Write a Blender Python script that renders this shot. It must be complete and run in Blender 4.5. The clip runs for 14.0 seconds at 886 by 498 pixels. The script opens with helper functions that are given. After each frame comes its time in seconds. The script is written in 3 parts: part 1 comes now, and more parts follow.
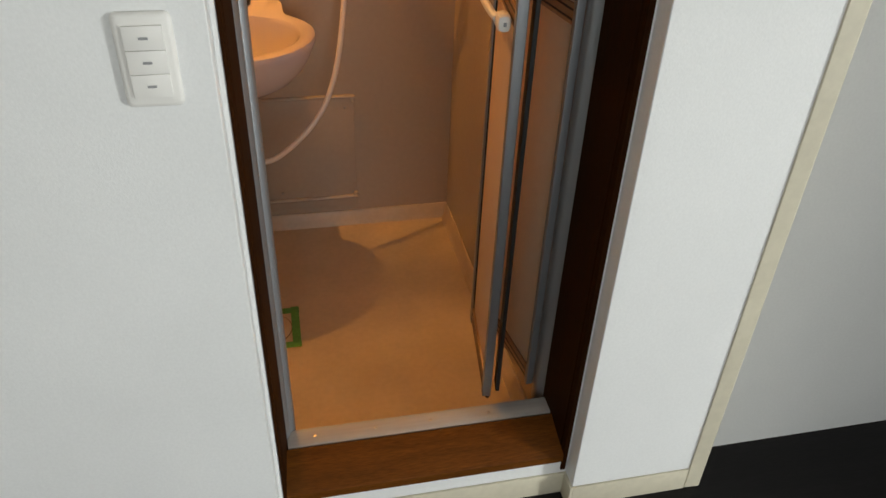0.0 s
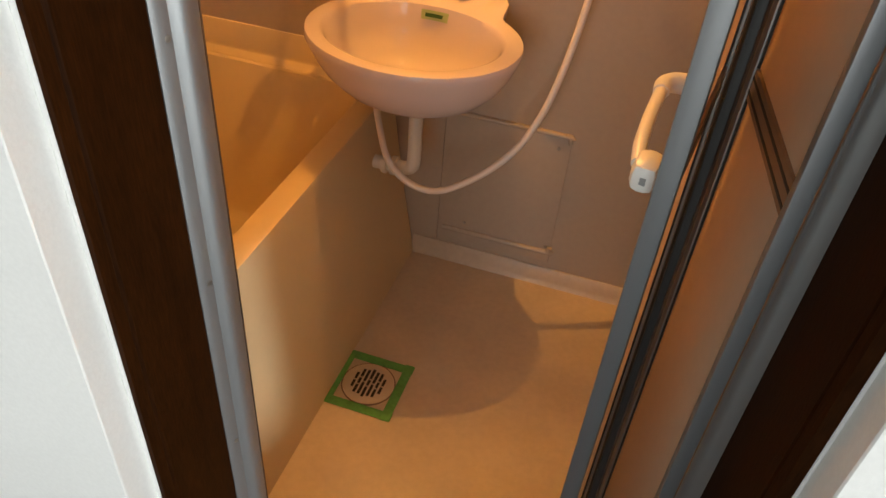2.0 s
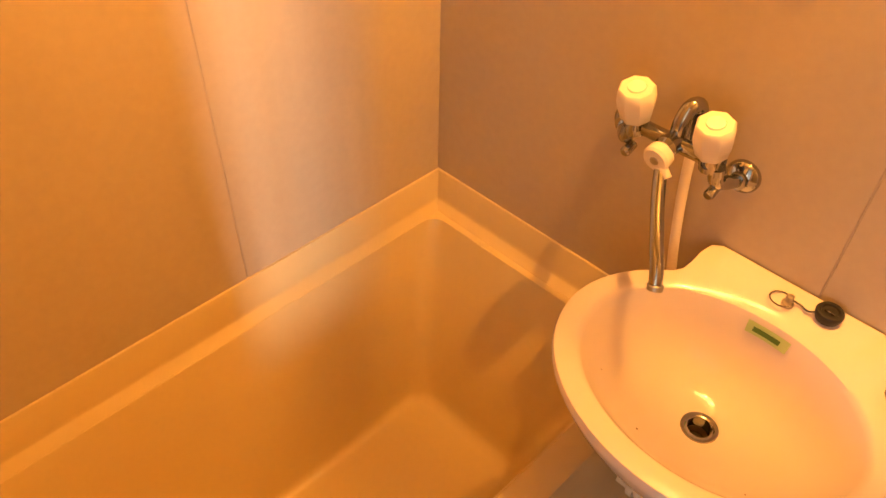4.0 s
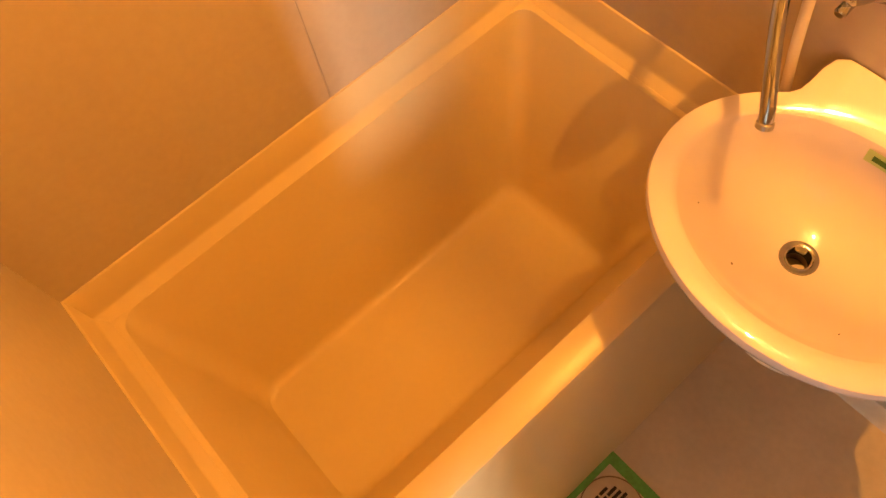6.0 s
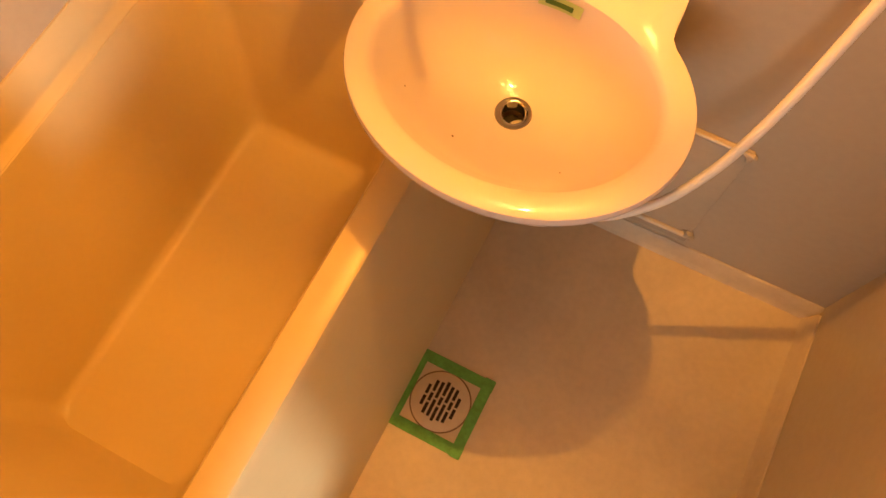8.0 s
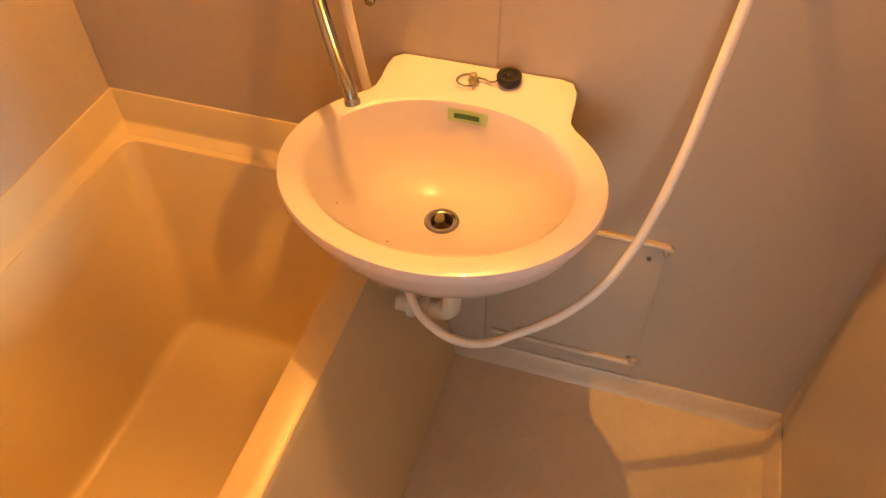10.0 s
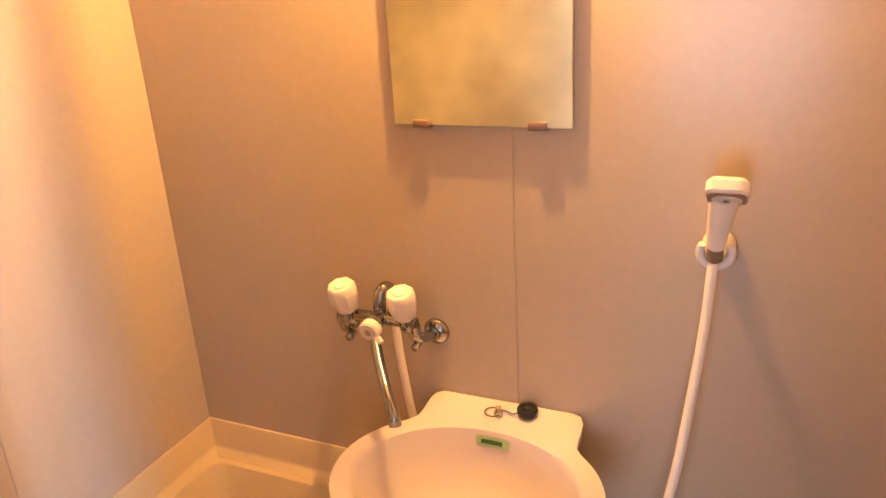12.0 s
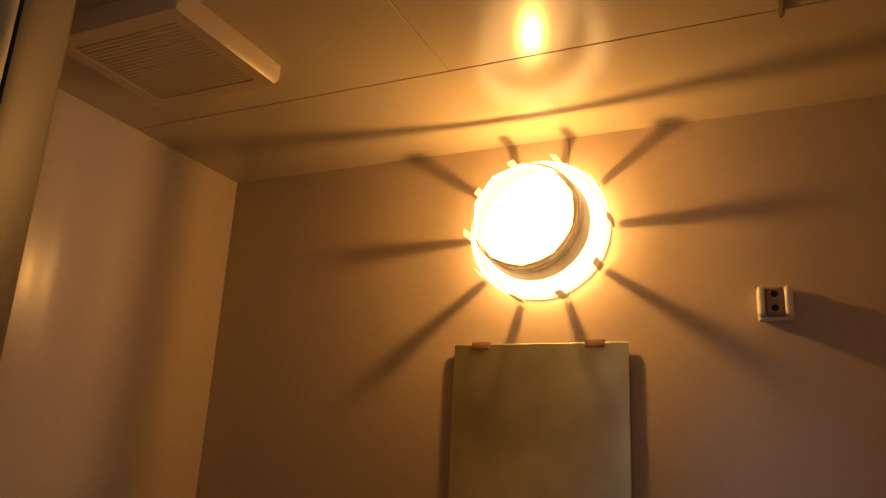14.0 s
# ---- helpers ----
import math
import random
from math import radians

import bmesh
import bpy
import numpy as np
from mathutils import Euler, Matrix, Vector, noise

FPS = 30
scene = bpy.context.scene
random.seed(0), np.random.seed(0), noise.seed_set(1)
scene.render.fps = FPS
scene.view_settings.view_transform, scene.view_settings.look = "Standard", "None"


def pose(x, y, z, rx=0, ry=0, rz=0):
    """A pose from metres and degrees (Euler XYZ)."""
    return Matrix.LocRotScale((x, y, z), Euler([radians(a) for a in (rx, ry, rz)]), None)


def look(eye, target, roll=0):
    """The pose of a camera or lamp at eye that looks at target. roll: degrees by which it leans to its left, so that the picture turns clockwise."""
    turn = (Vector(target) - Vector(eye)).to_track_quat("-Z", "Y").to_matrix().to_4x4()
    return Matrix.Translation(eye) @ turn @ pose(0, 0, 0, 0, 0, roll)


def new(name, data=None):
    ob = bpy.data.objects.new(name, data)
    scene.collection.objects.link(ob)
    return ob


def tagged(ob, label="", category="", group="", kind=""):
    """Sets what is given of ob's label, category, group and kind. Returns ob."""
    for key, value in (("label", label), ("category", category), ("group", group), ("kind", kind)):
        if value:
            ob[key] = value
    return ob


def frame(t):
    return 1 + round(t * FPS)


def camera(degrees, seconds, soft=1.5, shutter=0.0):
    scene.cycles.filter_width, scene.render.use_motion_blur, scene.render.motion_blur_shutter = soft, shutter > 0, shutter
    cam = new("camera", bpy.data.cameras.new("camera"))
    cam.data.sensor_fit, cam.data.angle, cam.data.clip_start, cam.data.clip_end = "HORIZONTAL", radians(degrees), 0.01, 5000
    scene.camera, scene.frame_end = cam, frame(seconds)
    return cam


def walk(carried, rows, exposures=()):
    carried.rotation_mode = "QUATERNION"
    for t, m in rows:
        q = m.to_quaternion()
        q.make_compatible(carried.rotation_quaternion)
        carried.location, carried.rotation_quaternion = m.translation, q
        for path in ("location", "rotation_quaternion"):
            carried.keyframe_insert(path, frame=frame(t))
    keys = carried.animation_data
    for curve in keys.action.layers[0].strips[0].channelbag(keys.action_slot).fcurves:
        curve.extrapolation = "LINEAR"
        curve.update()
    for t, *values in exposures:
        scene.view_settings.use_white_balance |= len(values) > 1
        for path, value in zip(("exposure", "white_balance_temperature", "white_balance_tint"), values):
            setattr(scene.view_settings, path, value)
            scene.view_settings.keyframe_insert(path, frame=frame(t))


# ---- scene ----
cam = camera(61.2, 14.0)
PATH = [
    (0, (0.174, -2.231, 1.446), (0.55, -0.635, 0.3), 2.4),
    (0.5, (0.298, -2.189, 1.434), (0.532, -0.61, 0.228), 4.4),
    (1, (0.446, -2.115, 1.421), (0.381, -0.525, 0.209), 4.5),
    (1.5, (0.491, -1.89, 1.405), (0.245, -0.344, 0.161), 4.2),
    (2, (0.52, -1.64, 1.402), (0.119, -0.142, 0.139), 5.2),
    (2.5, (0.51, -1.425, 1.43), (-0.206, -0.034, 0.184), 3.3),
    (3, (0.394, -1.217, 1.449), (-0.471, 0.142, 0.264), 3.6),
    (3.5, (0.288, -1.072, 1.487), (-0.649, 0.19, 0.251), -1.3),
    (4, (0.193, -0.91, 1.554), (-0.827, 0.135, 0.188), 1.5),
    (4.2, (0.169, -0.873, 1.585), (-0.854, 0.07, 0.149), -0.4),
    (6.3, (0.096, -0.802, 1.628), (-0.638, -0.362, -0.179), -12.8),
    (6.5, (0.108, -0.805, 1.626), (-0.591, -0.355, -0.193), -13.3),
    (7, (0.157, -0.759, 1.608), (-0.41, -0.312, -0.257), -14.6),
    (7.5, (0.187, -0.74, 1.604), (-0.241, -0.21, -0.277), -7.1),
    (7.7, (0.197, -0.738, 1.6), (-0.183, -0.173, -0.28), -4.3),
    (9.8, (0.255, -0.9, 1.449), (-0.056, 0.226, -0.174), 2.7),
    (10, (0.28, -0.961, 1.46), (-0.137, 0.307, -0.029), -1.2),
    (10.5, (0.341, -1.049, 1.493), (-0.141, 0.453, 0.264), -1.5),
    (11, (0.404, -1.119, 1.52), (-0.177, 0.465, 0.446), -1.5),
    (11.5, (0.433, -1.137, 1.548), (-0.25, 0.505, 0.632), -3.4),
    (12, (0.455, -1.158, 1.558), (-0.329, 0.543, 0.855), -3.5),
    (12.5, (0.479, -1.191, 1.569), (-0.312, 0.609, 1.203), -1.6),
    (13, (0.489, -1.21, 1.582), (-0.275, 0.638, 1.577), -0.6),
    (13.5, (0.444, -1.233, 1.473), (-0.275, 0.574, 1.94), 2.0),
    (14, (0.404, -1.252, 1.478), (-0.419, 0.486, 2.028), 2.9),
]
LOOKS = [  # seconds, stops, kelvin, tint
    (0.0, -0.82, 6500, 10), (1.5, -0.8, 6500, 10), (2.0, -0.4, 6500, 10), (2.5, -0.1, 6700, 10), (3.5, 0.2, 7100, 11), (4.2, 0.2, 7400, 12), (6.3, 0.2, 7500, 11), (7.7, 0.2, 7500, 9),
    (10.0, 0.18, 6300, 7), (10.5, 0.45, 5700, 7), (11.0, 0.5, 5100, 8), (12.0, 0.2, 5000, 8), (12.5, -0.45, 5100, 6), (13.0, -1.1, 5150, 6), (13.5, -2.25, 5400, 8), (14.0, -3.1, 5700, 9)]
walk(cam, [(t, look(eye, target, roll)) for t, eye, target, roll in PATH], LOOKS)

# ---- light ----
world = bpy.data.worlds.new("world")
scene.world = world
world.use_nodes = True
sky = world.node_tree.nodes.new("ShaderNodeTexSky")
sky.sky_type = "NISHITA"
sky.sun_disc = False
sky.sun_elevation, sky.sun_rotation = radians(40), radians(70)
world.node_tree.links.new(sky.outputs[0], world.node_tree.nodes["Background"].inputs[0])
world.node_tree.nodes["Background"].inputs[1].default_value = 0.1


def lamp(name, kind, m, energy, colour, **more):
    data = bpy.data.lights.new(name, kind)
    data.energy, data.color = energy, colour
    for key, value in more.items():
        if key == "radius":
            data.shadow_soft_size = value
        if key == "size":
            data.shape, data.size, data.size_y = "RECTANGLE", value[0], value[1]
    ob = new(name, data)
    ob.matrix_world = m
    return ob


LX, LZ = 0.010, 1.889
lamp("bulb_light", "POINT", pose(LX, -0.085, LZ), 60.0, (1.0, 0.425, 0.070), radius=0.009)
# daylight in the side window's opening, and an unseen rear source added as fill
lamp("window_daylight", "AREA", look((4.38, -4.02, 0.88), (0.0, -4.02, 0.88)), 250.0, (0.935, 0.975, 0.96), size=(0.5, 1.5))
lamp("rear_fill_daylight", "AREA", look((0.40, -4.58, 1.25), (0.40, 0.0, 1.25)), 42.0, (0.935, 0.975, 0.97), size=(1.6, 1.5))


# ---- materials ----
def material(name, colour, rough=0.5, metal=0.0, grain=0.0, grain_scale=60.0, stain=0.08, stain_scale=4.0, bump=0.0,
             bump_scale=200.0, coat=0.0, spec=0.5, stretch=(1, 1, 1), ior=1.45, streak=0.0):
    """A surface with variation at two scales and a fine relief."""
    mat = bpy.data.materials.new(name)
    mat.use_nodes = True
    nodes, links = mat.node_tree.nodes, mat.node_tree.links
    shader = nodes["Principled BSDF"]
    shader.inputs["Roughness"].default_value = rough
    shader.inputs["Metallic"].default_value = metal
    shader.inputs["Coat Weight"].default_value = coat
    shader.inputs["Coat Roughness"].default_value = 0.08
    shader.inputs["Specular IOR Level"].default_value = spec
    shader.inputs["IOR"].default_value = ior
    where = nodes.new("ShaderNodeTexCoord")
    scale = nodes.new("ShaderNodeMapping")
    scale.inputs["Scale"].default_value = stretch
    links.new(where.outputs["Object"], scale.inputs["Vector"])
    large, small = nodes.new("ShaderNodeTexNoise"), nodes.new("ShaderNodeTexNoise")
    for tex, size, detail in ((large, stain_scale, 3), (small, grain_scale, 3)):
        tex.inputs["Scale"].default_value, tex.inputs["Detail"].default_value = size, detail
        links.new(scale.outputs["Vector"], tex.inputs["Vector"])
    value = None
    for tex, amount in ((large, stain), (small, grain)):
        spread = nodes.new("ShaderNodeMapRange")
        spread.interpolation_type = "SMOOTHSTEP"
        spread.inputs["From Min"].default_value, spread.inputs["From Max"].default_value = 0.2, 0.8
        spread.inputs["To Min"].default_value, spread.inputs["To Max"].default_value = 1 - amount, 1 + amount * 0.5
        links.new(tex.outputs["Fac"], spread.inputs["Value"])
        if value is None:
            value = spread.outputs["Result"]
        else:
            times = nodes.new("ShaderNodeMath")
            times.operation = "MULTIPLY"
            links.new(value, times.inputs[0])
            links.new(spread.outputs["Result"], times.inputs[1])
            value = times.outputs[0]
    tint = nodes.new("ShaderNodeHueSaturation")
    tint.inputs["Color"].default_value = (*colour, 1)
    links.new(value, tint.inputs["Value"])
    links.new(tint.outputs["Color"], shader.inputs["Base Color"])
    gloss = nodes.new("ShaderNodeMapRange")
    gloss.inputs["To Min"].default_value, gloss.inputs["To Max"].default_value = rough * 0.92, min(1.0, rough * 1.08)
    links.new(large.outputs["Fac"], gloss.inputs["Value"])
    links.new(gloss.outputs["Result"], shader.inputs["Roughness"])
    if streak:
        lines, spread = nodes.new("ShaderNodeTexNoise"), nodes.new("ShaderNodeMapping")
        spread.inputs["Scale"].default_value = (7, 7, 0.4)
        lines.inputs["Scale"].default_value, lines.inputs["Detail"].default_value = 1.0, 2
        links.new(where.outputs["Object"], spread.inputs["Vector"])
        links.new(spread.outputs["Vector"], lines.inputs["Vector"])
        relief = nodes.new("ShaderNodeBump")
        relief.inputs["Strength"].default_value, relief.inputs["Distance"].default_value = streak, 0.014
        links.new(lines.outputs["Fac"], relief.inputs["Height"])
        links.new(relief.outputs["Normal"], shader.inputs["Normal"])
    if bump:
        fine = nodes.new("ShaderNodeTexNoise")
        fine.inputs["Scale"].default_value, fine.inputs["Detail"].default_value = bump_scale, 4
        links.new(where.outputs["Object"], fine.inputs["Vector"])
        relief = nodes.new("ShaderNodeBump")
        relief.inputs["Strength"].default_value, relief.inputs["Distance"].default_value = bump, 0.002
        links.new(fine.outputs["Fac"], relief.inputs["Height"])
        links.new(relief.outputs["Normal"], shader.inputs["Normal"])
    return mat


WALL = material("bath_wall_panel", (0.465, 0.385, 0.308), 0.24, grain=0.03, stain=0.012, stain_scale=2.5, spec=0.55)
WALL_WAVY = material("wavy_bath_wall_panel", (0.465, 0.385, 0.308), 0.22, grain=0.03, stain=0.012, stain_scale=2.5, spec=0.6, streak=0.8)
FRP = material("ivory_frp", (0.61, 0.485, 0.29), 0.33, grain=0.015, stain=0.035, stain_scale=4, bump=0.03, bump_scale=60)
FLOOR = material("ivory_bath_floor", (0.55, 0.455, 0.35), 0.33, grain=0.06, stain=0.12, stain_scale=6, bump=0.12, bump_scale=420)
CERAMIC = material("ivory_basin", (0.68, 0.605, 0.62), 0.045, stain=0.03)
CEIL = material("bath_ceiling_panel", (0.44, 0.38, 0.29), 0.20, grain=0.02, stain=0.03, bump=0.03, bump_scale=160, spec=0.8)
VENT = material("yellowed_vent_plastic", (0.46, 0.38, 0.26), 0.35, stain=0.08)
CHROME = material("chrome", (0.40, 0.40, 0.41), 0.05, 1.0, stain=0.12, stain_scale=40)
BRASS = material("dull_chrome", (0.45, 0.42, 0.38), 0.33, 1.0, stain=0.2, stain_scale=60)
ALU = material("anodised_aluminium", (0.34, 0.35, 0.36), 0.48, 0.85, grain=0.05, stain=0.08, stain_scale=12, stretch=(1, 1, 0.06))
ALU_WORN = material("worn_aluminium", (0.42, 0.40, 0.37), 0.62, 0.5, grain=0.12, stain=0.2, stain_scale=14, stretch=(0.06, 1, 1))
ALU_BRONZE = material("dull_aluminium", (0.085, 0.068, 0.055), 0.5, 0.6, grain=0.08, stain=0.15, stain_scale=12, stretch=(1, 1, 0.06))
SEAL = material("black_rubber", (0.016, 0.015, 0.014), 0.5, stain=0.2)
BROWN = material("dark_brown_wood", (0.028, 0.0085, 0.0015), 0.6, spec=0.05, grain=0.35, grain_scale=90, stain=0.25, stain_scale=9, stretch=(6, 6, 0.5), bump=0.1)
# lighter copy of the casing's brown: the bath's warm light is in its colour
BROWN_LIT = material("lit_dark_brown_wood", (0.13, 0.042, 0.005), 0.55, spec=0.12, grain=0.35, grain_scale=90, stain=0.25, stain_scale=9, stretch=(0.5, 6, 6), bump=0.1)
PAPER = material("white_wallpaper", (0.80, 0.80, 0.79), 0.75, grain=0.03, grain_scale=180, stain=0.05, stain_scale=2.5, bump=0.14, bump_scale=260)
ROOM_WALL = material("beige_room_wall", (0.52, 0.51, 0.48), 0.75, grain=0.05, grain_scale=180, stain=0.05, stain_scale=2.5, bump=0.3, bump_scale=260)
BEIGE = material("beige_vinyl_trim", (0.62, 0.57, 0.44), 0.5, grain=0.05, stain=0.1)
DARKFLOOR = material("dark_vinyl_floor", (0.009, 0.008, 0.008), 0.5, spec=0.25, grain=0.3, grain_scale=30, stain=0.3, stain_scale=3, stretch=(1, 8, 1), bump=0.1)
PLASTIC = material("white_plastic", (0.82, 0.80, 0.76), 0.32, stain=0.05)
KNOB = material("cream_plastic", (0.76, 0.70, 0.66), 0.25, stain=0.05)
HOSE = material("cream_hose", (0.80, 0.72, 0.66), 0.4, stain=0.06, stain_scale=20)
PIPE = material("grey_pvc", (0.66, 0.62, 0.56), 0.4, stain=0.1)
TAPE = material("green_masking_tape", (0.10, 0.34, 0.085), 0.6, grain=0.12, grain_scale=120, stain=0.18, stain_scale=30)
STICKER = material("pale_green_sticker", (0.42, 0.56, 0.26), 0.4, stain=0.1)
STICKER_INK = material("dark_green_print", (0.05, 0.14, 0.03), 0.4, stain=0.1)
DARK = material("dark_hole", (0.02, 0.013, 0.009), 0.7, stain=0.2)
JOINT = material("grey_joint_sealant", (0.42, 0.35, 0.29), 0.6, stain=0.1)
MARK = material("grey_mark", (0.30, 0.30, 0.30), 0.5)
# blotches in the colour stand in for patterned lamp light in the filmed glass
MIRROR = material("filmed_mirror_light_blotches", (0.84, 0.88, 0.64), 0.31, 1.0, grain=0.0, stain=0.45, stain_scale=5)
GREY_CLIP = material("brown_mirror_clip", (0.20, 0.13, 0.09), 0.4, stain=0.1)
BRACKET = material("brown_hook_plate", (0.30, 0.20, 0.14), 0.4, stain=0.1)
BACKING = material("dark_brown_board", (0.28, 0.18, 0.13), 0.6, stain=0.2)
RAIL = material("bronze_door_rail", (0.32, 0.22, 0.14), 0.4, 0.5, grain=0.08, stain=0.1)
LINER = material("cream_door_board", (0.84, 0.68, 0.52), 0.35, grain=0.05, stain=0.08)

# thin frosted boards that let light through
_n, _l = LINER.node_tree.nodes, LINER.node_tree.links
_mix, _thin = _n.new("ShaderNodeMixShader"), _n.new("ShaderNodeBsdfTranslucent")
_thin.inputs["Color"].default_value = (1.0, 0.90, 0.78, 1)
_mix.inputs[0].default_value = 0.52
_l.new(_n["Principled BSDF"].outputs[0], _mix.inputs[1])
_l.new(_thin.outputs[0], _mix.inputs[2])
_l.new(_mix.outputs[0], _n["Material Output"].inputs["Surface"])

GLOW = bpy.data.materials.new("lit_glass")
GLOW.use_nodes = True
_n, _l = GLOW.node_tree.nodes, GLOW.node_tree.links
_n.remove(_n["Principled BSDF"])
_mix, _clear, _glow = _n.new("ShaderNodeMixShader"), _n.new("ShaderNodeBsdfTransparent"), _n.new("ShaderNodeEmission")
_glow.inputs["Color"].default_value, _glow.inputs["Strength"].default_value = (1.0, 0.52, 0.16, 1), 140.0
_mix.inputs[0].default_value = 0.22
_l.new(_clear.outputs[0], _mix.inputs[1])
_l.new(_glow.outputs[0], _mix.inputs[2])
_l.new(_mix.outputs[0], _n["Material Output"].inputs["Surface"])


SMOKED = material("smoked_glass", (0.10, 0.07, 0.04), 0.35, stain=0.05)
_n, _l = SMOKED.node_tree.nodes, SMOKED.node_tree.links
_mix, _clear = _n.new("ShaderNodeMixShader"), _n.new("ShaderNodeBsdfTransparent")
_mix.inputs[0].default_value = 0.985
_l.new(_clear.outputs[0], _mix.inputs[1])
_l.new(_n["Principled BSDF"].outputs[0], _mix.inputs[2])
_l.new(_mix.outputs[0], _n["Material Output"].inputs["Surface"])

RIB = material("ribbed_lamp_glass", (0.62, 0.56, 0.46), 0.3, stain=0.05)
_n, _l = RIB.node_tree.nodes, RIB.node_tree.links
_mix, _clear = _n.new("ShaderNodeMixShader"), _n.new("ShaderNodeBsdfTransparent")
_mix.inputs[0].default_value = 0.72
_l.new(_clear.outputs[0], _mix.inputs[1])
_l.new(_n["Principled BSDF"].outputs[0], _mix.inputs[2])
_l.new(_mix.outputs[0], _n["Material Output"].inputs["Surface"])


# ---- shapes ----
def mesh_of(bm, name, mat, smooth=True):
    bmesh.ops.recalc_face_normals(bm, faces=bm.faces)
    data = bpy.data.meshes.new(name)
    bm.to_mesh(data)
    bm.free()
    if smooth:
        data.shade_smooth()
        data.set_sharp_from_angle(angle=radians(38))
    data.materials.append(mat)
    return data


def thing(name, label, category, at=(0, 0, 0), group="", kind=""):
    ob = tagged(new(name), label, category, group, kind)
    ob.location = at
    ob.empty_display_size = 0.05
    return ob


def part(name, bm, mat, parent=None, label="", smooth=True):
    """One mesh, in world coordinates, under its thing."""
    ob = new(name, mesh_of(bm, name, mat, smooth))
    if parent:
        ob.parent = parent
        top, shift = parent, Vector()
        while top:
            shift += top.location
            top = top.parent
        ob.data.transform(Matrix.Translation(-shift))
    return tagged(ob, label)


def whole(name, bm, mat, label, category, kind="", group="", smooth=True):
    return tagged(part(name, bm, mat, None, "", smooth), label, category, group, kind)


def box(x0, x1, y0, y1, z0, z1, bevel=0.002, bm=None, segments=2):
    own = bmesh.new()
    bmesh.ops.create_cube(own, size=1, matrix=Matrix.LocRotScale(((x0 + x1) / 2, (y0 + y1) / 2, (z0 + z1) / 2), None, (x1 - x0, y1 - y0, z1 - z0)))
    if bevel:
        bmesh.ops.bevel(own, geom=list(own.edges), offset=bevel, segments=segments, profile=0.5, affect="EDGES")
    return join(bm, own)


def join(bm, own):
    if bm is None:
        return own
    data = bpy.data.meshes.new("joined")
    own.to_mesh(data)
    own.free()
    bm.from_mesh(data)
    bpy.data.meshes.remove(data)
    return bm


def loft(loops, cap_start=False, cap_end=False, bm=None):
    """Skins closed loops of equal length."""
    bm = bm or bmesh.new()
    rows = [[bm.verts.new(p) for p in loop] for loop in loops]
    count = len(rows[0])
    for a, b in zip(rows, rows[1:]):
        for i in range(count):
            j = (i + 1) % count
            bm.faces.new((a[i], a[j], b[j], b[i]))
    if cap_start:
        bm.faces.new(list(reversed(rows[0])))
    if cap_end:
        bm.faces.new(rows[-1])
    return bm


def spline(points, steps=8):
    """A smooth line through the points."""
    pts = [Vector(p) for p in points]
    pts = [2 * pts[0] - pts[1], *pts, 2 * pts[-1] - pts[-2]]
    out = []
    for a, b, c, d in zip(pts, pts[1:], pts[2:], pts[3:]):
        for i in range(steps):
            t = i / steps
            out.append(0.5 * (2 * b + (c - a) * t + (2 * a - 5 * b + 4 * c - d) * t * t + (3 * b - a - 3 * c + d) * t ** 3))
    return out + [pts[-2]]


def tube(points, radius, sides=14, smooth=8, bm=None, caps=True):
    """A round bar along a line; radius may be a list."""
    line = spline(points, smooth) if smooth else [Vector(p) for p in points]
    ways = [(b - a).normalized() for a, b in zip(line, line[1:])]
    ways.append(ways[-1])
    up = Vector((0.31, 0.2, 0.93))
    loops = []
    for i, (p, w) in enumerate(zip(line, ways)):
        w = (w + ways[max(0, i - 1)]).normalized()
        side = w.cross(up).normalized()
        up = side.cross(w).normalized()
        r = radius if not isinstance(radius, (list, tuple)) else float(np.interp(i / (len(line) - 1), np.linspace(0, 1, len(radius)), radius))
        loops.append([p + r * (math.cos(a) * side + math.sin(a) * up) for a in np.linspace(0, 2 * math.pi, sides, endpoint=False)])
    return loft(loops, caps, caps, bm)


def turned(profile, axis_from, axis_to, sides=32, bm=None, caps=True):
    """A lathe form: rows of (distance along the axis in metres, radius)."""
    a, w = Vector(axis_from), (Vector(axis_to) - Vector(axis_from)).normalized()
    side = w.cross(Vector((0.3, 0.1, 0.95)) if abs(w.z) < 0.9 else Vector((1, 0, 0))).normalized()
    up = side.cross(w)
    loops = [[a + w * d + max(r, 1e-4) * (math.cos(t) * side + math.sin(t) * up) for t in np.linspace(0, 2 * math.pi, sides, endpoint=False)] for d, r in profile]
    return loft(loops, caps, caps, bm)


def ring_rect(x0, x1, y0, y1, z, r, n=6):
    """A rounded rectangle of 4 (n + 1) points at height z."""
    out = []
    for cx, cy, a0 in ((x1 - r, y1 - r, 0), (x0 + r, y1 - r, 90), (x0 + r, y0 + r, 180), (x1 - r, y0 + r, 270)):
        for i in range(n + 1):
            a = radians(a0 + 90 * i / n)
            out.append((cx + r * math.cos(a), cy + r * math.sin(a), z))
    return out


# ---- measures ----
XL, XR, YN, ZC = -0.715, 0.705, -1.035, 2.070
RIM = 0.503
ROOM = 0.045            # the outer room's floor
FACE = -1.288           # its wall round the bath door
DOOR_L, DOOR_R = 0.099, 0.690

# ---- bath room: floor, walls, ceiling ----
floor = thing("floor", "ivory moulded bath floor pan with low upstands", "floor", kind="structure")
bm = box(XL - 0.02, XR + 0.02, YN - 0.03, 0.02, -0.05, 0.0, 0)
part("floor_pan", bm, FLOOR, floor)


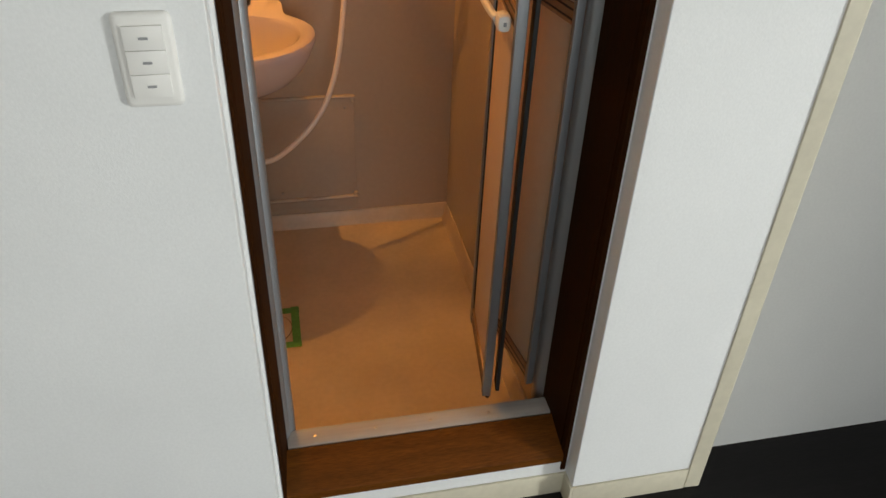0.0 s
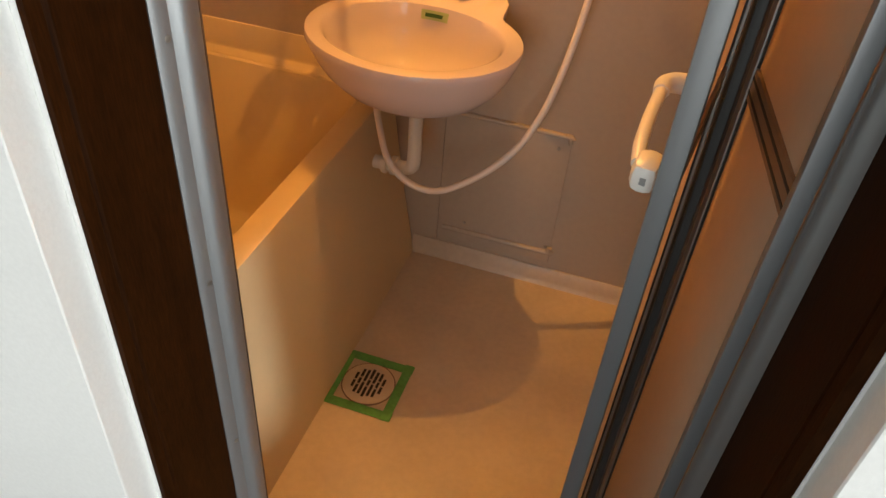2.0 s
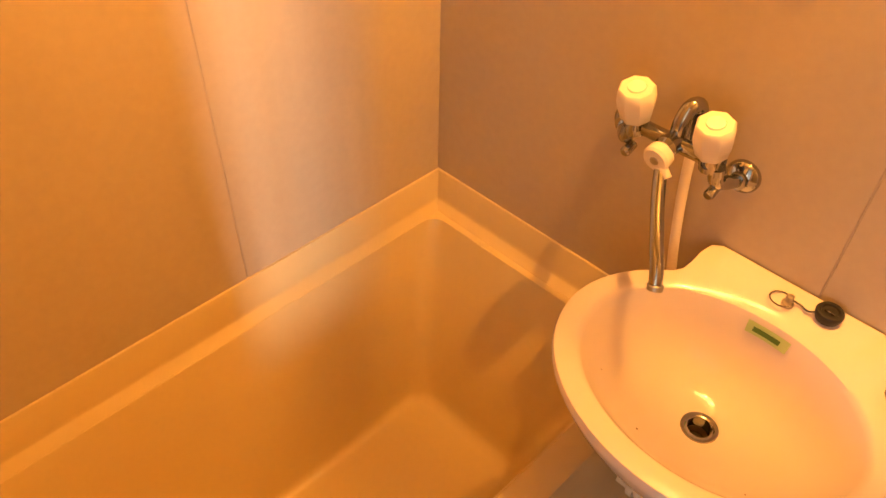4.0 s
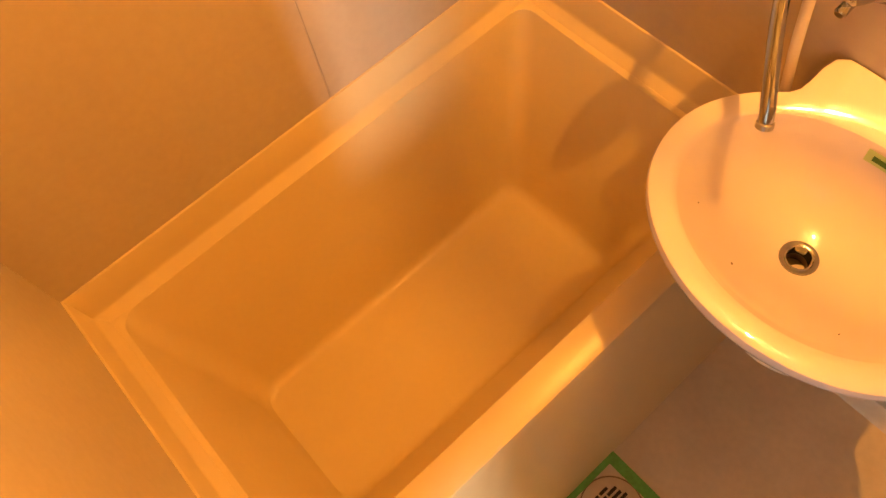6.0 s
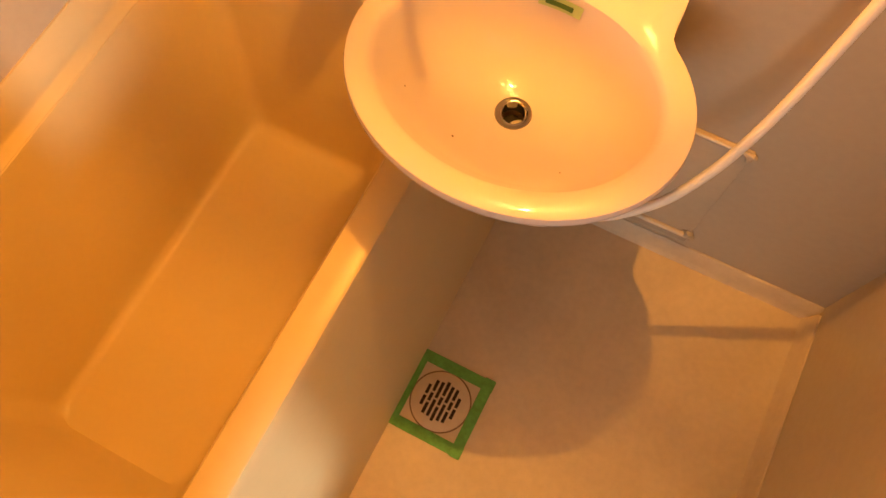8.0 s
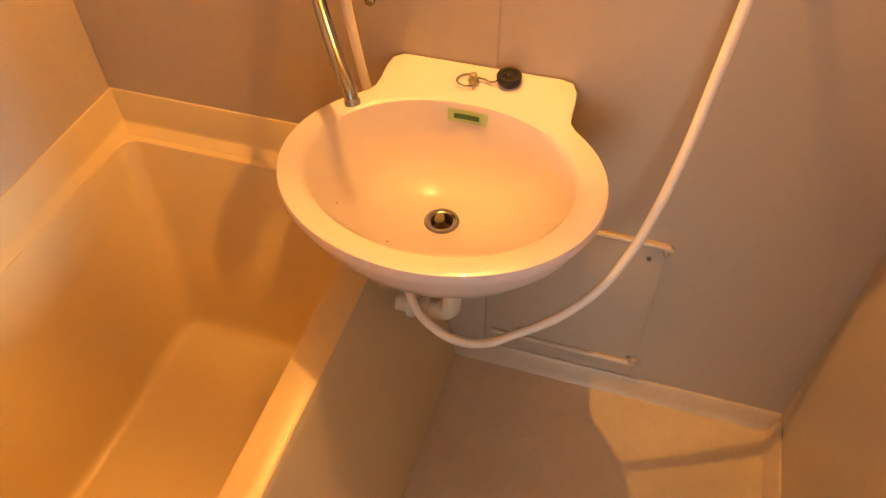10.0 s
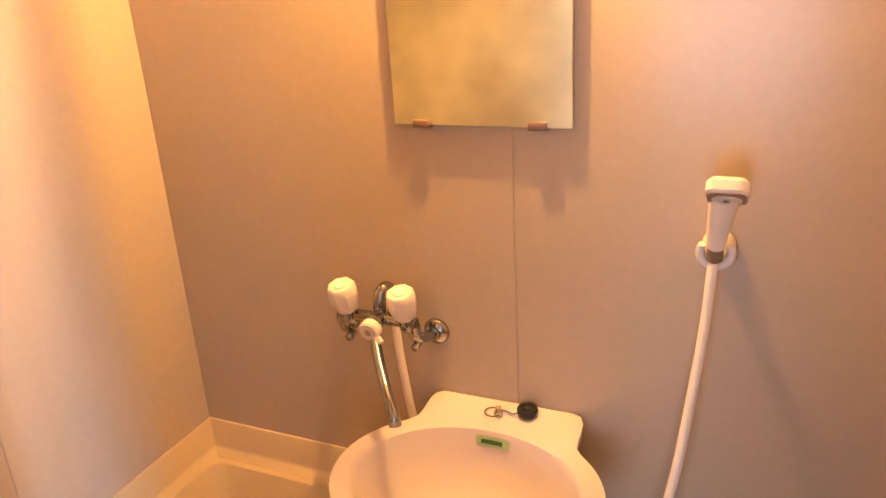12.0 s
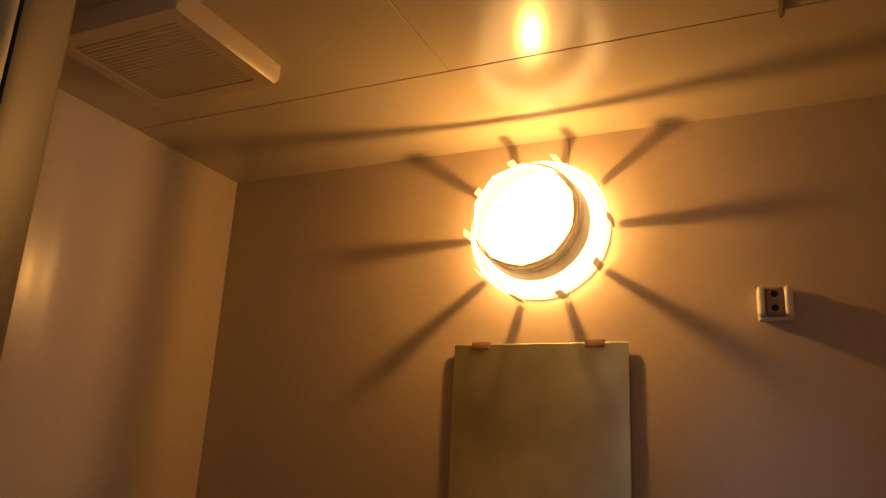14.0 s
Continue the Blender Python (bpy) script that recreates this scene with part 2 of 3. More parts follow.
def upstand(points, inward, height=0.05, depth=0.014):
    """A low rounded kerb along a wall."""
    (x0, y0), (x1, y1) = points
    ix, iy = inward
    prof = [(0.0, -0.002), (depth + 0.010, -0.002), (depth + 0.004, 0.006), (depth, 0.016), (depth - 0.004, height - 0.008), (depth - 0.010, height), (0.0, height)]
    loops = [[(x + ix * d, y + iy * d, z) for d, z in prof] for x, y in ((x0, y0), (x1, y1))]
    return loft(loops, True, True)


part("back_upstand", upstand(((-0.01, 0.0), (XR, 0.0)), (0, -1)), FLOOR, floor)
part("side_upstand", upstand(((XR, -0.02), (XR, YN + 0.01)), (-1, 0)), FLOOR, floor)
part("door_upstand", upstand(((0.0, YN), (XR - 0.02, YN)), (0, 1), 0.097, 0.016), FLOOR, floor)


def panel_wall(name, label, boards, mat=WALL):
    wall = thing(name, label, "wall", kind="structure")
    for b in boards:
        part("panel", box(*b, 0.0012, segments=1), mat, wall)
    return wall


SEAM_X, SEAM_Y = 0.059, -0.48
wall_back = panel_wall("wall_back", "pinkish beige bathroom wall panels with a vertical joint",
                       [(XL - 0.03, SEAM_X - 0.0007, 0.0, 0.03, 0.0, ZC + 0.003), (SEAM_X + 0.0007, XR + 0.03, 0.0, 0.03, 0.0, ZC + 0.003)])
part("joint", box(SEAM_X - 0.003, SEAM_X + 0.003, 0.0015, 0.02, 0.0, ZC, 0), JOINT, wall_back)
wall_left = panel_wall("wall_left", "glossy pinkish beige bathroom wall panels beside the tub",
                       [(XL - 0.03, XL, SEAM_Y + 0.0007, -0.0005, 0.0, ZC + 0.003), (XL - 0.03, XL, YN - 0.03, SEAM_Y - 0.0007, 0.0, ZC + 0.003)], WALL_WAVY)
part("joint", box(XL - 0.02, XL - 0.0015, SEAM_Y - 0.003, SEAM_Y + 0.003, 0.0, ZC, 0), JOINT, wall_left)
wall_right = panel_wall("wall_right", "pinkish beige bathroom wall panel", [(XR, XR + 0.03, YN - 0.03, -0.0005, 0.0, ZC + 0.003)])
wall_door = panel_wall("wall_door", "pinkish beige bathroom wall panels round the door",
                       [(XL, 0.052, YN - 0.03, YN, 0.0, ZC), (0.0522, 0.7005, YN - 0.03, YN, 1.92, ZC), (0.0522, 0.7005, YN - 0.03, YN, 0.0, 0.098)])

# ceiling: one strip along the lamp's wall, two boards beyond it, with narrow joints
bm = None
for b in ((XL, XR, -0.3006, 0.0), (XL, -0.0512, YN, -0.3024), (-0.0498, XR, YN, -0.3024)):
    bm = box(*b, ZC, ZC + 0.03, 0.0007, bm, 1)
bm = box(XL, XR, YN - 0.03, 0.03, ZC + 0.004, ZC + 0.04, 0, bm)
whole("ceiling", bm, CEIL, "glossy cream bathroom ceiling panels with narrow joints", "ceiling", "structure")

# ---- tub ----
tub = thing("bathtub", "deep ivory bathtub with a sloped apron, built in against three walls", "bathtub", (-0.4, -0.5, 0))
G = 0.003
outer = [  # apron's edge and height, from the floor up
    (-0.006, 0.0), (-0.010, 0.02), (-0.042, 0.20), (-0.066, 0.36), (-0.077, 0.435), (-0.083, 0.475), (-0.0855, 0.492), (-0.0885, 0.5005), (-0.094, RIM)]
loops = [ring_rect(XL + G, x, YN + G, -G, z, 0.012) for x, z in outer]
inner = [  # x0, x1, y0, y1, z, corner
    (-0.687, -0.141, -0.999, -0.039, RIM, 0.034), (-0.684, -0.144, -0.996, -0.042, 0.5015, 0.035), (-0.6815, -0.1465, -0.9935, -0.0445, 0.494, 0.036),
    (-0.672, -0.160, -0.988, -0.060, 0.440, 0.040), (-0.634, -0.212, -0.962, -0.112, 0.300, 0.045), (-0.594, -0.258, -0.934, -0.164, 0.145, 0.050), (-0.588, -0.266, -0.929, -0.172, 0.118, 0.052),
    (-0.580, -0.275, -0.922, -0.182, 0.106, 0.046), (-0.566, -0.290, -0.908, -0.198, 0.101, 0.036)]
loops += [ring_rect(x0, x1, y0, y1, z, r) for x0, x1, y0, y1, z, r in inner]
part("tub_body", loft(loops, True, True), FRP, tub)


def tub_lip(points, inward):
    """The flange that rises from the rim to the wall."""
    (x0, y0), (x1, y1) = points
    ix, iy = inward
    prof = [(-0.003, RIM - 0.01), (0.0290, RIM - 0.01), (0.0285, RIM + 0.0008), (0.0125, RIM + 0.0135), (0.0105, RIM + 0.0165), (0.0095, RIM + 0.024), (0.0055, RIM + 0.082), (0.0035, RIM + 0.086), (-0.003, RIM + 0.087)]
    return loft([[(x + ix * d, y + iy * d, z) for d, z in prof] for x, y in ((x0, y0), (x1, y1))], True, True)


part("flange", tub_lip(((XL, 0.001), (XL, YN - 0.001)), (1, 0)), FRP, tub)
part("flange", tub_lip(((XL + 0.001, 0.0), (-0.096, 0.0)), (0, -1)), FRP, tub)
part("flange", tub_lip(((XL + 0.001, YN), (-0.096, YN)), (0, 1)), FRP, tub)

# ---- wash basin ----
basin = thing("wash_basin", "small ivory oval wash basin hung on the wall", "sink", (0.045, 0, 0.6))
CX, CY = 0.0345, -0.225


def basin_edge(n=96):
    """The rim's outline: an oval with a straight back plate."""
    out = []
    for i in range(n):
        t = 2 * math.pi * i / n
        c, s = math.cos(t), math.sin(t)
        oval = 1 / math.sqrt((c / 0.2355) ** 2 + (s / 0.1825) ** 2)
        plate = 0.0
        if s > 0:
            plate = (-CY - 0.0015) / s
            x = CX + plate * c
            if x > 0.190:
                plate = (0.190 - CX) / c
            if x < -0.112:
                plate = min((-0.112 - CX) / c, 0.27)
        out.append(max(oval, plate))
    out = [(out[i - 1] + 2 * out[i] + out[(i + 1) % n]) / 4 for i in range(n)]
    return [(CX + r * math.cos(2 * math.pi * i / n), min(CY + r * math.sin(2 * math.pi * i / n), -0.0015)) for i, r in enumerate(out)]


EDGE = basin_edge()
BOWL = [(0.203, 0.154, 0.7660), (0.197, 0.148, 0.7625), (0.192, 0.143, 0.752), (0.177, 0.130, 0.715), (0.150, 0.112, 0.678), (0.110, 0.085, 0.647), (0.060, 0.050, 0.6325), (0.024, 0.024, 0.6275)]


def rim_height(y):
    return 0.7665 + max(0.0, y + 0.10) * 0.17 + fall(y)


def fall(y):
    """The rim dips a little towards the front."""
    return min(0.0, y + 0.10) * 0.052


def bowl_at(t, z):
    """A point on the bowl's inside at an angle and a height."""
    zs = [b[2] for b in BOWL][::-1]
    a, b = np.interp(z, zs, [k[0] for k in BOWL][::-1]), np.interp(z, zs, [k[1] for k in BOWL][::-1])
    f = np.interp(z, [0.633, 0.766], [1.0, 0.0])
    y = CY + 0.027 * f + b * math.sin(t)
    return Vector((0.032 - 0.004 * f + a * math.cos(t), y, z + fall(y) * (1 - f)))


def shrunk(k, drop, centre=(CX, -0.15)):
    return [(centre[0] + (x - centre[0]) * k, min(centre[1] + (y - centre[1]) * k, -0.0015), z) for (x, y), z in ((p, rim_height(p[1]) - drop) for p in EDGE)]


loops = []
for k, z in ((0.10, 0.583), (0.30, 0.588), (0.52, 0.606), (0.72, 0.640), (0.86, 0.680), (0.94, 0.715), (0.985, 0.742)):
    loops.append([(CX + (x - CX) * k, min(-0.17 + (y + 0.17) * k, -0.0015), z + fall(y) * k) for x, y in EDGE])
loops.append(shrunk(1.0, 0.014))
loops.append(shrunk(1.0, 0.007))
loops.append(shrunk(0.992, 0.001))
loops.append(shrunk(0.980, 0.0))
for a, b, z in BOWL:
    f = np.interp(z, [0.633, 0.766], [1.0, 0.0])
    ring = [(0.032 - 0.004 * f + a * math.cos(2 * math.pi * i / 96), CY + 0.027 * f + b * math.sin(2 * math.pi * i / 96)) for i in range(96)]
    loops.append([(x, y, z + fall(y) * (1 - f)) for x, y in ring])
part("bowl", loft(loops, True, False), CERAMIC, basin)
DRAIN = (0.028, -0.198, 0.6270)
part("drain_ring", turned([(-0.02, 0.0175), (0.0015, 0.0175), (0.0028, 0.0195), (0.0024, 0.0265), (0.0, 0.0285)], DRAIN, (0.028, -0.198, 1), caps=False), CHROME, basin, "chrome drain ring")
part("drain_throat", turned([(0, 0.0172), (0.026, 0.0176)], (0.028, -0.198, 0.588), (0.028, -0.198, 1), caps=False), GREY_CLIP, basin)
part("drain_hole", turned([(0, 0.0171), (0.0005, 0.0171)], (0.028, -0.198, 0.594), (0.028, -0.198, 1)), DARK, basin, "dark drain opening")


for t, z, r in ((242, 0.655, 0.0021), (205, 0.690, 0.0012), (318, 0.668, 0.0011)):
    p = bowl_at(radians(t), z)
    part("speck", turned([(-0.001, r), (0.0008, r * 0.8)], p, p + (Vector((0.03, -0.2, 0.80)) - p), 9), GREY_CLIP, basin, "small brown speck of dirt")


def sticker_patch(t0, t1, z0, z1, lift):
    bm = bmesh.new()
    rows = []
    for z in (z0, (z0 + z1) / 2, z1):
        row = []
        for i in range(7):
            t = t0 + (t1 - t0) * i / 6
            p = bowl_at(t, z)
            inward = Vector((-math.cos(t) * 0.6, -math.sin(t), 0.35)).normalized()
            row.append(bm.verts.new(p + inward * lift))
        rows.append(row)
    for a, b in zip(rows, rows[1:]):
        for i in range(6):
            bm.faces.new((a[i], a[i + 1], b[i + 1], b[i]))
    return bm


sticker = thing("sticker", "pale green sticker with a dark printed bar inside the basin", "sticker", (0.04, -0.08, 0.74))
part("label_film", sticker_patch(radians(79), radians(98.5), 0.7325, 0.7535, 0.0022), STICKER, sticker)
part("print_bar", sticker_patch(radians(83), radians(95.5), 0.7385, 0.7470, 0.0034), STICKER_INK, sticker)

# plug on its chain
plug = thing("drain_plug", "black rubber plug on a chain, resting on the basin ledge", "plug", (0.084, -0.026, 0.779))
PZ = rim_height(-0.026)
part("stopper", turned([(-0.001, 0.0165), (0.004, 0.0185), (0.011, 0.0195), (0.014, 0.0180), (0.0145, 0.013), (0.012, 0.0115)], (0.084, -0.026, PZ), (0.084, -0.030, 1)), SEAL, plug)
part("pull_ring", tube([(0.078, -0.030, PZ + 0.013), (0.084, -0.034, PZ + 0.018), (0.090, -0.030, PZ + 0.013)], 0.0014, 8), CHROME, plug)
bm = None
line = spline([(0.072, -0.030, PZ + 0.006), (0.060, -0.037, PZ + 0.002), (0.047, -0.033, PZ + 0.002), (0.036, -0.036, PZ + 0.005)], 9)
for p in line:
    bm = join(bm, turned([(-0.0015, 0.0006), (0, 0.0016), (0.0015, 0.0006)], p, p + Vector((0, 0, 1)), 8))
part("ball_chain", bm, CHROME, plug)
loopbm = tube([(0.034 + 0.016 * math.cos(a) - 0.012, -0.040 + 0.015 * math.sin(a), rim_height(-0.04) + 0.003) for a in np.linspace(0.2, 6.0, 14)], 0.0013, 8, 4)
part("chain_loop", loopbm, CHROME, plug)
part("chain_post", turned([(-0.002, 0.0085), (0.004, 0.0085), (0.007, 0.0055), (0.016, 0.0055), (0.018, 0.003)], (0.032, -0.040, rim_height(-0.04)), (0.032, -0.040, 1), 18), BRASS, plug)

# waste pipe under the basin
waste = thing("waste_pipe", "grey plastic basin waste pipe with an elbow and screw nut", "pipe", (0.045, -0.205, 0.5))
part("riser", tube([(0.045, -0.205, 0.592), (0.045, -0.205, 0.52), (0.045, -0.205, 0.445), (0.040, -0.205, 0.418), (0.018, -0.205, 0.408), (-0.055, -0.205, 0.408)], 0.0165, 18, 5), PIPE, waste)
part("collar", turned([(0, 0.021), (0.002, 0.023), (0.020, 0.023), (0.022, 0.021)], (0.045, -0.205, 0.574), (0.045, -0.205, 1)), PIPE, waste)
for x in (-0.012, -0.034):
    part("nut", turned([(0, 0.020), (0.002, 0.0235), (0.013, 0.0235), (0.015, 0.020)], (x, -0.205, 0.408), (1, -0.205, 0.408), 12), PIPE, waste)

# ---- tap ----
tap = thing("wall_tap", "two-handle chrome wall tap with cream plastic knobs and a swivel spout", "tap", (-0.19, -0.07, 0.95))
AX, AY, AZ = -0.188, -0.064, 0.955
part("tap_body", tube([(-0.262, AY, AZ), (-0.112, AY, AZ)], 0.0115, 18, 0), CHROME, tap)
part("centre_block", turned([(0, 0.010), (0.004, 0.017), (0.034, 0.017), (0.040, 0.012)], (AX, AY + 0.012, AZ), (AX, -1, AZ)), CHROME, tap)
for kx in (-0.249, -0.128):
    foot, tip = Vector((kx, AY, AZ - 0.014)), Vector((kx - 0.001, AY - 0.024, AZ + 0.072))
    part("valve", turned([(0, 0.012), (0.004, 0.0155), (0.018, 0.0155), (0.024, 0.0125), (0.034, 0.0125)], foot, tip, 18), CHROME, tap)
    knob = part("knob", turned([(0.030, 0.0185), (0.034, 0.0225), (0.054, 0.0265), (0.068, 0.0278), (0.0840, 0.0262), (0.0868, 0.0235), (0.0872, 0.0140), (0.0862, 0.0135)], foot, tip, 8), KNOB, tap, "faceted cream plastic knob")
    part("cap", turned([(0.0858, 0.0130), (0.0890, 0.0120), (0.0900, 0.009)], foot, tip, 24), PLASTIC, knob)
for ex, bx in ((-0.101, -0.118), (-0.296, -0.258)):
    leg = part("wall_leg", tube([(bx, AY, AZ - 0.006), (bx + (ex - bx) * 0.2, AY + 0.004, AZ - 0.030), (bx + (ex - bx) * 0.7, AY + 0.030, 0.914), (ex, -0.012, 0.911), (ex, 0.0, 0.911)], [0.0125, 0.0105, 0.010, 0.010], 16, 5), CHROME, tap)
    part("escutcheon", turned([(0.0, 0.026), (0.004, 0.0262), (0.010, 0.022), (0.014, 0.0135), (0.022, 0.013)], (ex, -0.0005, 0.911), (ex, -1, 0.911)), CHROME, leg)
    part("screw_stub", turned([(0, 0.008), (0.020, 0.008), (0.0225, 0.006)], (bx + 0.003, AY + 0.012, 0.912), (bx - 0.004, -1, 0.60), 14), CHROME, leg)
diverter = part("diverter", turned([(0, 0.014), (0.004, 0.0195), (0.018, 0.0205), (0.022, 0.0175), (0.0225, 0.010)], (AX + 0.001, AY - 0.026, AZ - 0.003), (AX + 0.001, -1, AZ - 0.22), 28), KNOB, tap, "cream diverter dial")
part("lever", tube([(AX + 0.012, AY - 0.040, AZ - 0.016), (AX + 0.026, AY - 0.044, AZ - 0.026)], [0.0065, 0.0055], 12, 3), KNOB, diverter)
part("dial_mark", turned([(0.0226, 0.007), (0.0240, 0.006)], (AX + 0.001, AY - 0.026, AZ - 0.003), (AX + 0.001, -1, AZ - 0.22), 16), BRASS, diverter)
part("spout", tube([(AX, AY - 0.010, AZ - 0.010), (-0.180, -0.098, 0.932), (-0.158, -0.130, 0.905), (-0.124, -0.172, 0.872), (-0.104, -0.193, 0.848), (-0.096, -0.201, 0.826)], 0.0098, 18, 7), CHROME, tap, "bent chrome spout")
part("spout_tip", turned([(0, 0.0100), (0.001, 0.0112), (0.008, 0.0112), (0.009, 0.009)], (-0.0975, -0.1995, 0.834), (-0.0935, -0.2045, 0.818), 18), BRASS, tap)
part("riser_bend", tube([(AX + 0.001, AY + 0.002, AZ + 0.004), (AX + 0.002, AY + 0.003, AZ + 0.034), (AX + 0.005, AY + 0.012, AZ + 0.053), (AX + 0.010, AY + 0.026, AZ + 0.052), (AX + 0.012, AY + 0.034, AZ + 0.028), (AX + 0.012, AY + 0.036, AZ - 0.01)], 0.0115, 16, 6), CHROME, tap, "chrome pipe bend to the hose")

# ---- shower ----
shower = thing("hand_shower", "cream hand shower with a pale hose, hung in a hook", "shower", (0.39, -0.05, 1.12))
part("shower_handle", tube([(0.3895, -0.046, 1.146), (0.391, -0.055, 1.172), (0.396, -0.078, 1.212), (0.400, -0.096, 1.244)], [0.0130, 0.0155, 0.0190, 0.0215], 18, 6), KNOB, shower)
SA, SB = (0.403, -0.109, 1.249), (0.403, -0.162, 1.163)
way = (Vector(SB) - Vector(SA)).normalized()
turn = Matrix.Translation(SA) @ Matrix((Vector((1, 0, 0)), Vector((1, 0, 0)).cross(way) * -1, way)).transposed().to_4x4()


def head_piece(half, deep, d0, d1, r, s=0.003):
    """A rounded slab across the shower head's axis."""
    bm = loft([ring_rect(-half + k, half - k, -deep + k, deep - k, d, r - k, 5) for k, d in ((s, d0), (0, d0 + s), (0, d1 - s), (s, d1))], True, True)
    bmesh.ops.transform(bm, matrix=turn, verts=bm.verts)
    return bm


head = part("shower_head", head_piece(0.0285, 0.0275, -0.016, 0.0095, 0.016, 0.006), KNOB, shower)
part("spray_ring", head_piece(0.0262, 0.0252, 0.0075, 0.0108, 0.0140, 0.001), GREY_CLIP, head, "brown ring round the spray face")
part("spray_face", turned([(0.0100, 0.0205), (0.0124, 0.0195)], SA, SB, 28), PIPE, head)
part("spray_button", turned([(0.0120, 0.0052), (0.0134, 0.0045)], SA, SB, 16), GREY_CLIP, head)
part("hose_nut", turned([(0, 0.0105), (0.002, 0.0125), (0.026, 0.0125), (0.028, 0.0105)], (0.3885, -0.040, 1.122), (0.391, -0.061, 1.2), 18), GREY_CLIP, shower, "brown metal hose nut")
part("hose", tube([(-0.176, -0.028, 0.950), (-0.170, -0.028, 0.86), (-0.158, -0.029, 0.76), (-0.138, -0.038, 0.66), (-0.104, -0.100, 0.560), (-0.052, -0.185, 0.492), (-0.010, -0.236, 0.443), (0.034, -0.249, 0.409), (0.078, -0.246, 0.390), (0.120, -0.232, 0.386), (0.160, -0.210, 0.398),
                    (0.225, -0.193, 0.448), (0.281, -0.168, 0.512), (0.318, -0.141, 0.590), (0.340, -0.120, 0.672), (0.356, -0.098, 0.762), (0.366, -0.080, 0.846), (0.381, -0.052, 1.000), (0.3875, -0.041, 1.126)], 0.0080, 14, 6), HOSE, shower, "pale flexible hose hanging in a loop")

hook = thing("shower_hook", "round cream plastic shower hook on the wall", "hook", (0.391, 0, 1.135))
part("hook_plate", turned([(0, 0.0245), (0.004, 0.0250), (0.010, 0.021), (0.014, 0.013)], (0.391, -0.0005, 1.134), (0.391, -1, 1.134)), KNOB, hook)
part("hook_arm", tube([(0.391, -0.010, 1.124), (0.3905, -0.018, 1.114), (0.390, -0.028, 1.110)], [0.012, 0.011, 0.010], 16, 4), KNOB, hook)
part("cradle", tube([(0.3895 + 0.0225 * math.cos(a), -0.040 - 0.010 * math.sin(a), 1.136 + 0.0255 * math.sin(a)) for a in np.linspace(radians(152), radians(388), 11)], [0.0055, 0.0085, 0.0095, 0.0085, 0.0055], 14, 4), KNOB, hook, "open cream cradle round the hose nut")

bracket = thing("upper_shower_hook", "small white plastic two-hole hook base high on the wall", "hook", (0.388, 0, 1.74))
part("hook_base", box(0.362, 0.414, -0.012, -0.0005, 1.714, 1.766, 0.005, segments=3), PLASTIC, bracket)
for x in (0.364, 0.402):
    part("cheek", box(x, x + 0.010, -0.038, -0.0121, 1.717, 1.763, 0.004, segments=3), PLASTIC, bracket)
part("hook_body", box(0.3742, 0.4018, -0.033, -0.0121, 1.718, 1.762, 0.004, segments=3), BRACKET, bracket, "brown middle plate")
for z in (1.729, 1.751):
    part("screw_hole", turned([(0, 0.0055), (0.0012, 0.005)], (0.388, -0.0332, z), (0.388, -1, z), 14), DARK, bracket, "dark screw hole")

# ---- inspection cover ----
hatch = thing("inspection_cover", "pinkish beige screwed inspection cover under the basin", "panel", (0.22, 0, 0.27))
part("cover_plate", box(0.060, 0.386, -0.0045, -0.0005, 0.072, 0.480, 0.0015), WALL, hatch)
for z0, z1, x0 in ((0.466, 0.482, 0.10), (0.100, 0.116, 0.075)):
    bm = tube([(x0, -0.0065, (z0 + z1) / 2), (0.365, -0.0065, (z0 + z1) / 2), (0.380, -0.0065, (z0 + z1) / 2 + (-0.006 if z0 > 0.3 else 0.006)), (0.384, -0.0065, (z0 + z1) / 2 + (-0.018 if z0 > 0.3 else 0.018))], 0.0058 if z0 > 0.3 else 0.0075, 10, 4)
    part("ridge", bm, WALL, hatch)
for x, z in ((0.128, 0.284), (0.357, 0.436), (0.137, 0.138), (0.372, 0.125)):
    part("screw", turned([(0, 0.0048), (0.0012, 0.0045), (0.0016, 0.003)], (x, -0.0064, z), (x, -1, z), 12), BRASS, hatch)

# ---- mirror ----
mirror = thing("mirror", "plain rectangular wall mirror held by four small clips", "mirror", (0.006, 0, 1.5))
MX0, MX1, MZ0, MZ1 = -0.150, 0.163, 1.309, 1.686
part("glass", box(MX0, MX1, -0.0125, -0.0075, MZ0, MZ1, 0.0012, segments=1), MIRROR, mirror, smooth=False)
part("backing", box(MX0 + 0.012, MX1 - 0.012, -0.0074, -0.0005, MZ0 + 0.012, MZ1 - 0.012, 0), BACKING, mirror, "brown board behind the glass")
for x in (-0.098, 0.107):
    for z, s in ((MZ0, -1), (MZ1, 1)):
        bm = box(x - 0.016, x + 0.016, -0.0170, -0.0130, min(z - s * 0.009, z + s * 0.004), max(z - s * 0.009, z + s * 0.004), 0.001)
        bm = box(x - 0.016, x + 0.016, -0.0169, -0.0005, min(z + s * 0.0006, z + s * 0.0042), max(z + s * 0.0006, z + s * 0.0042), 0.0008, bm)
        part("clip", bm, GREY_CLIP, mirror, "small brown clip")

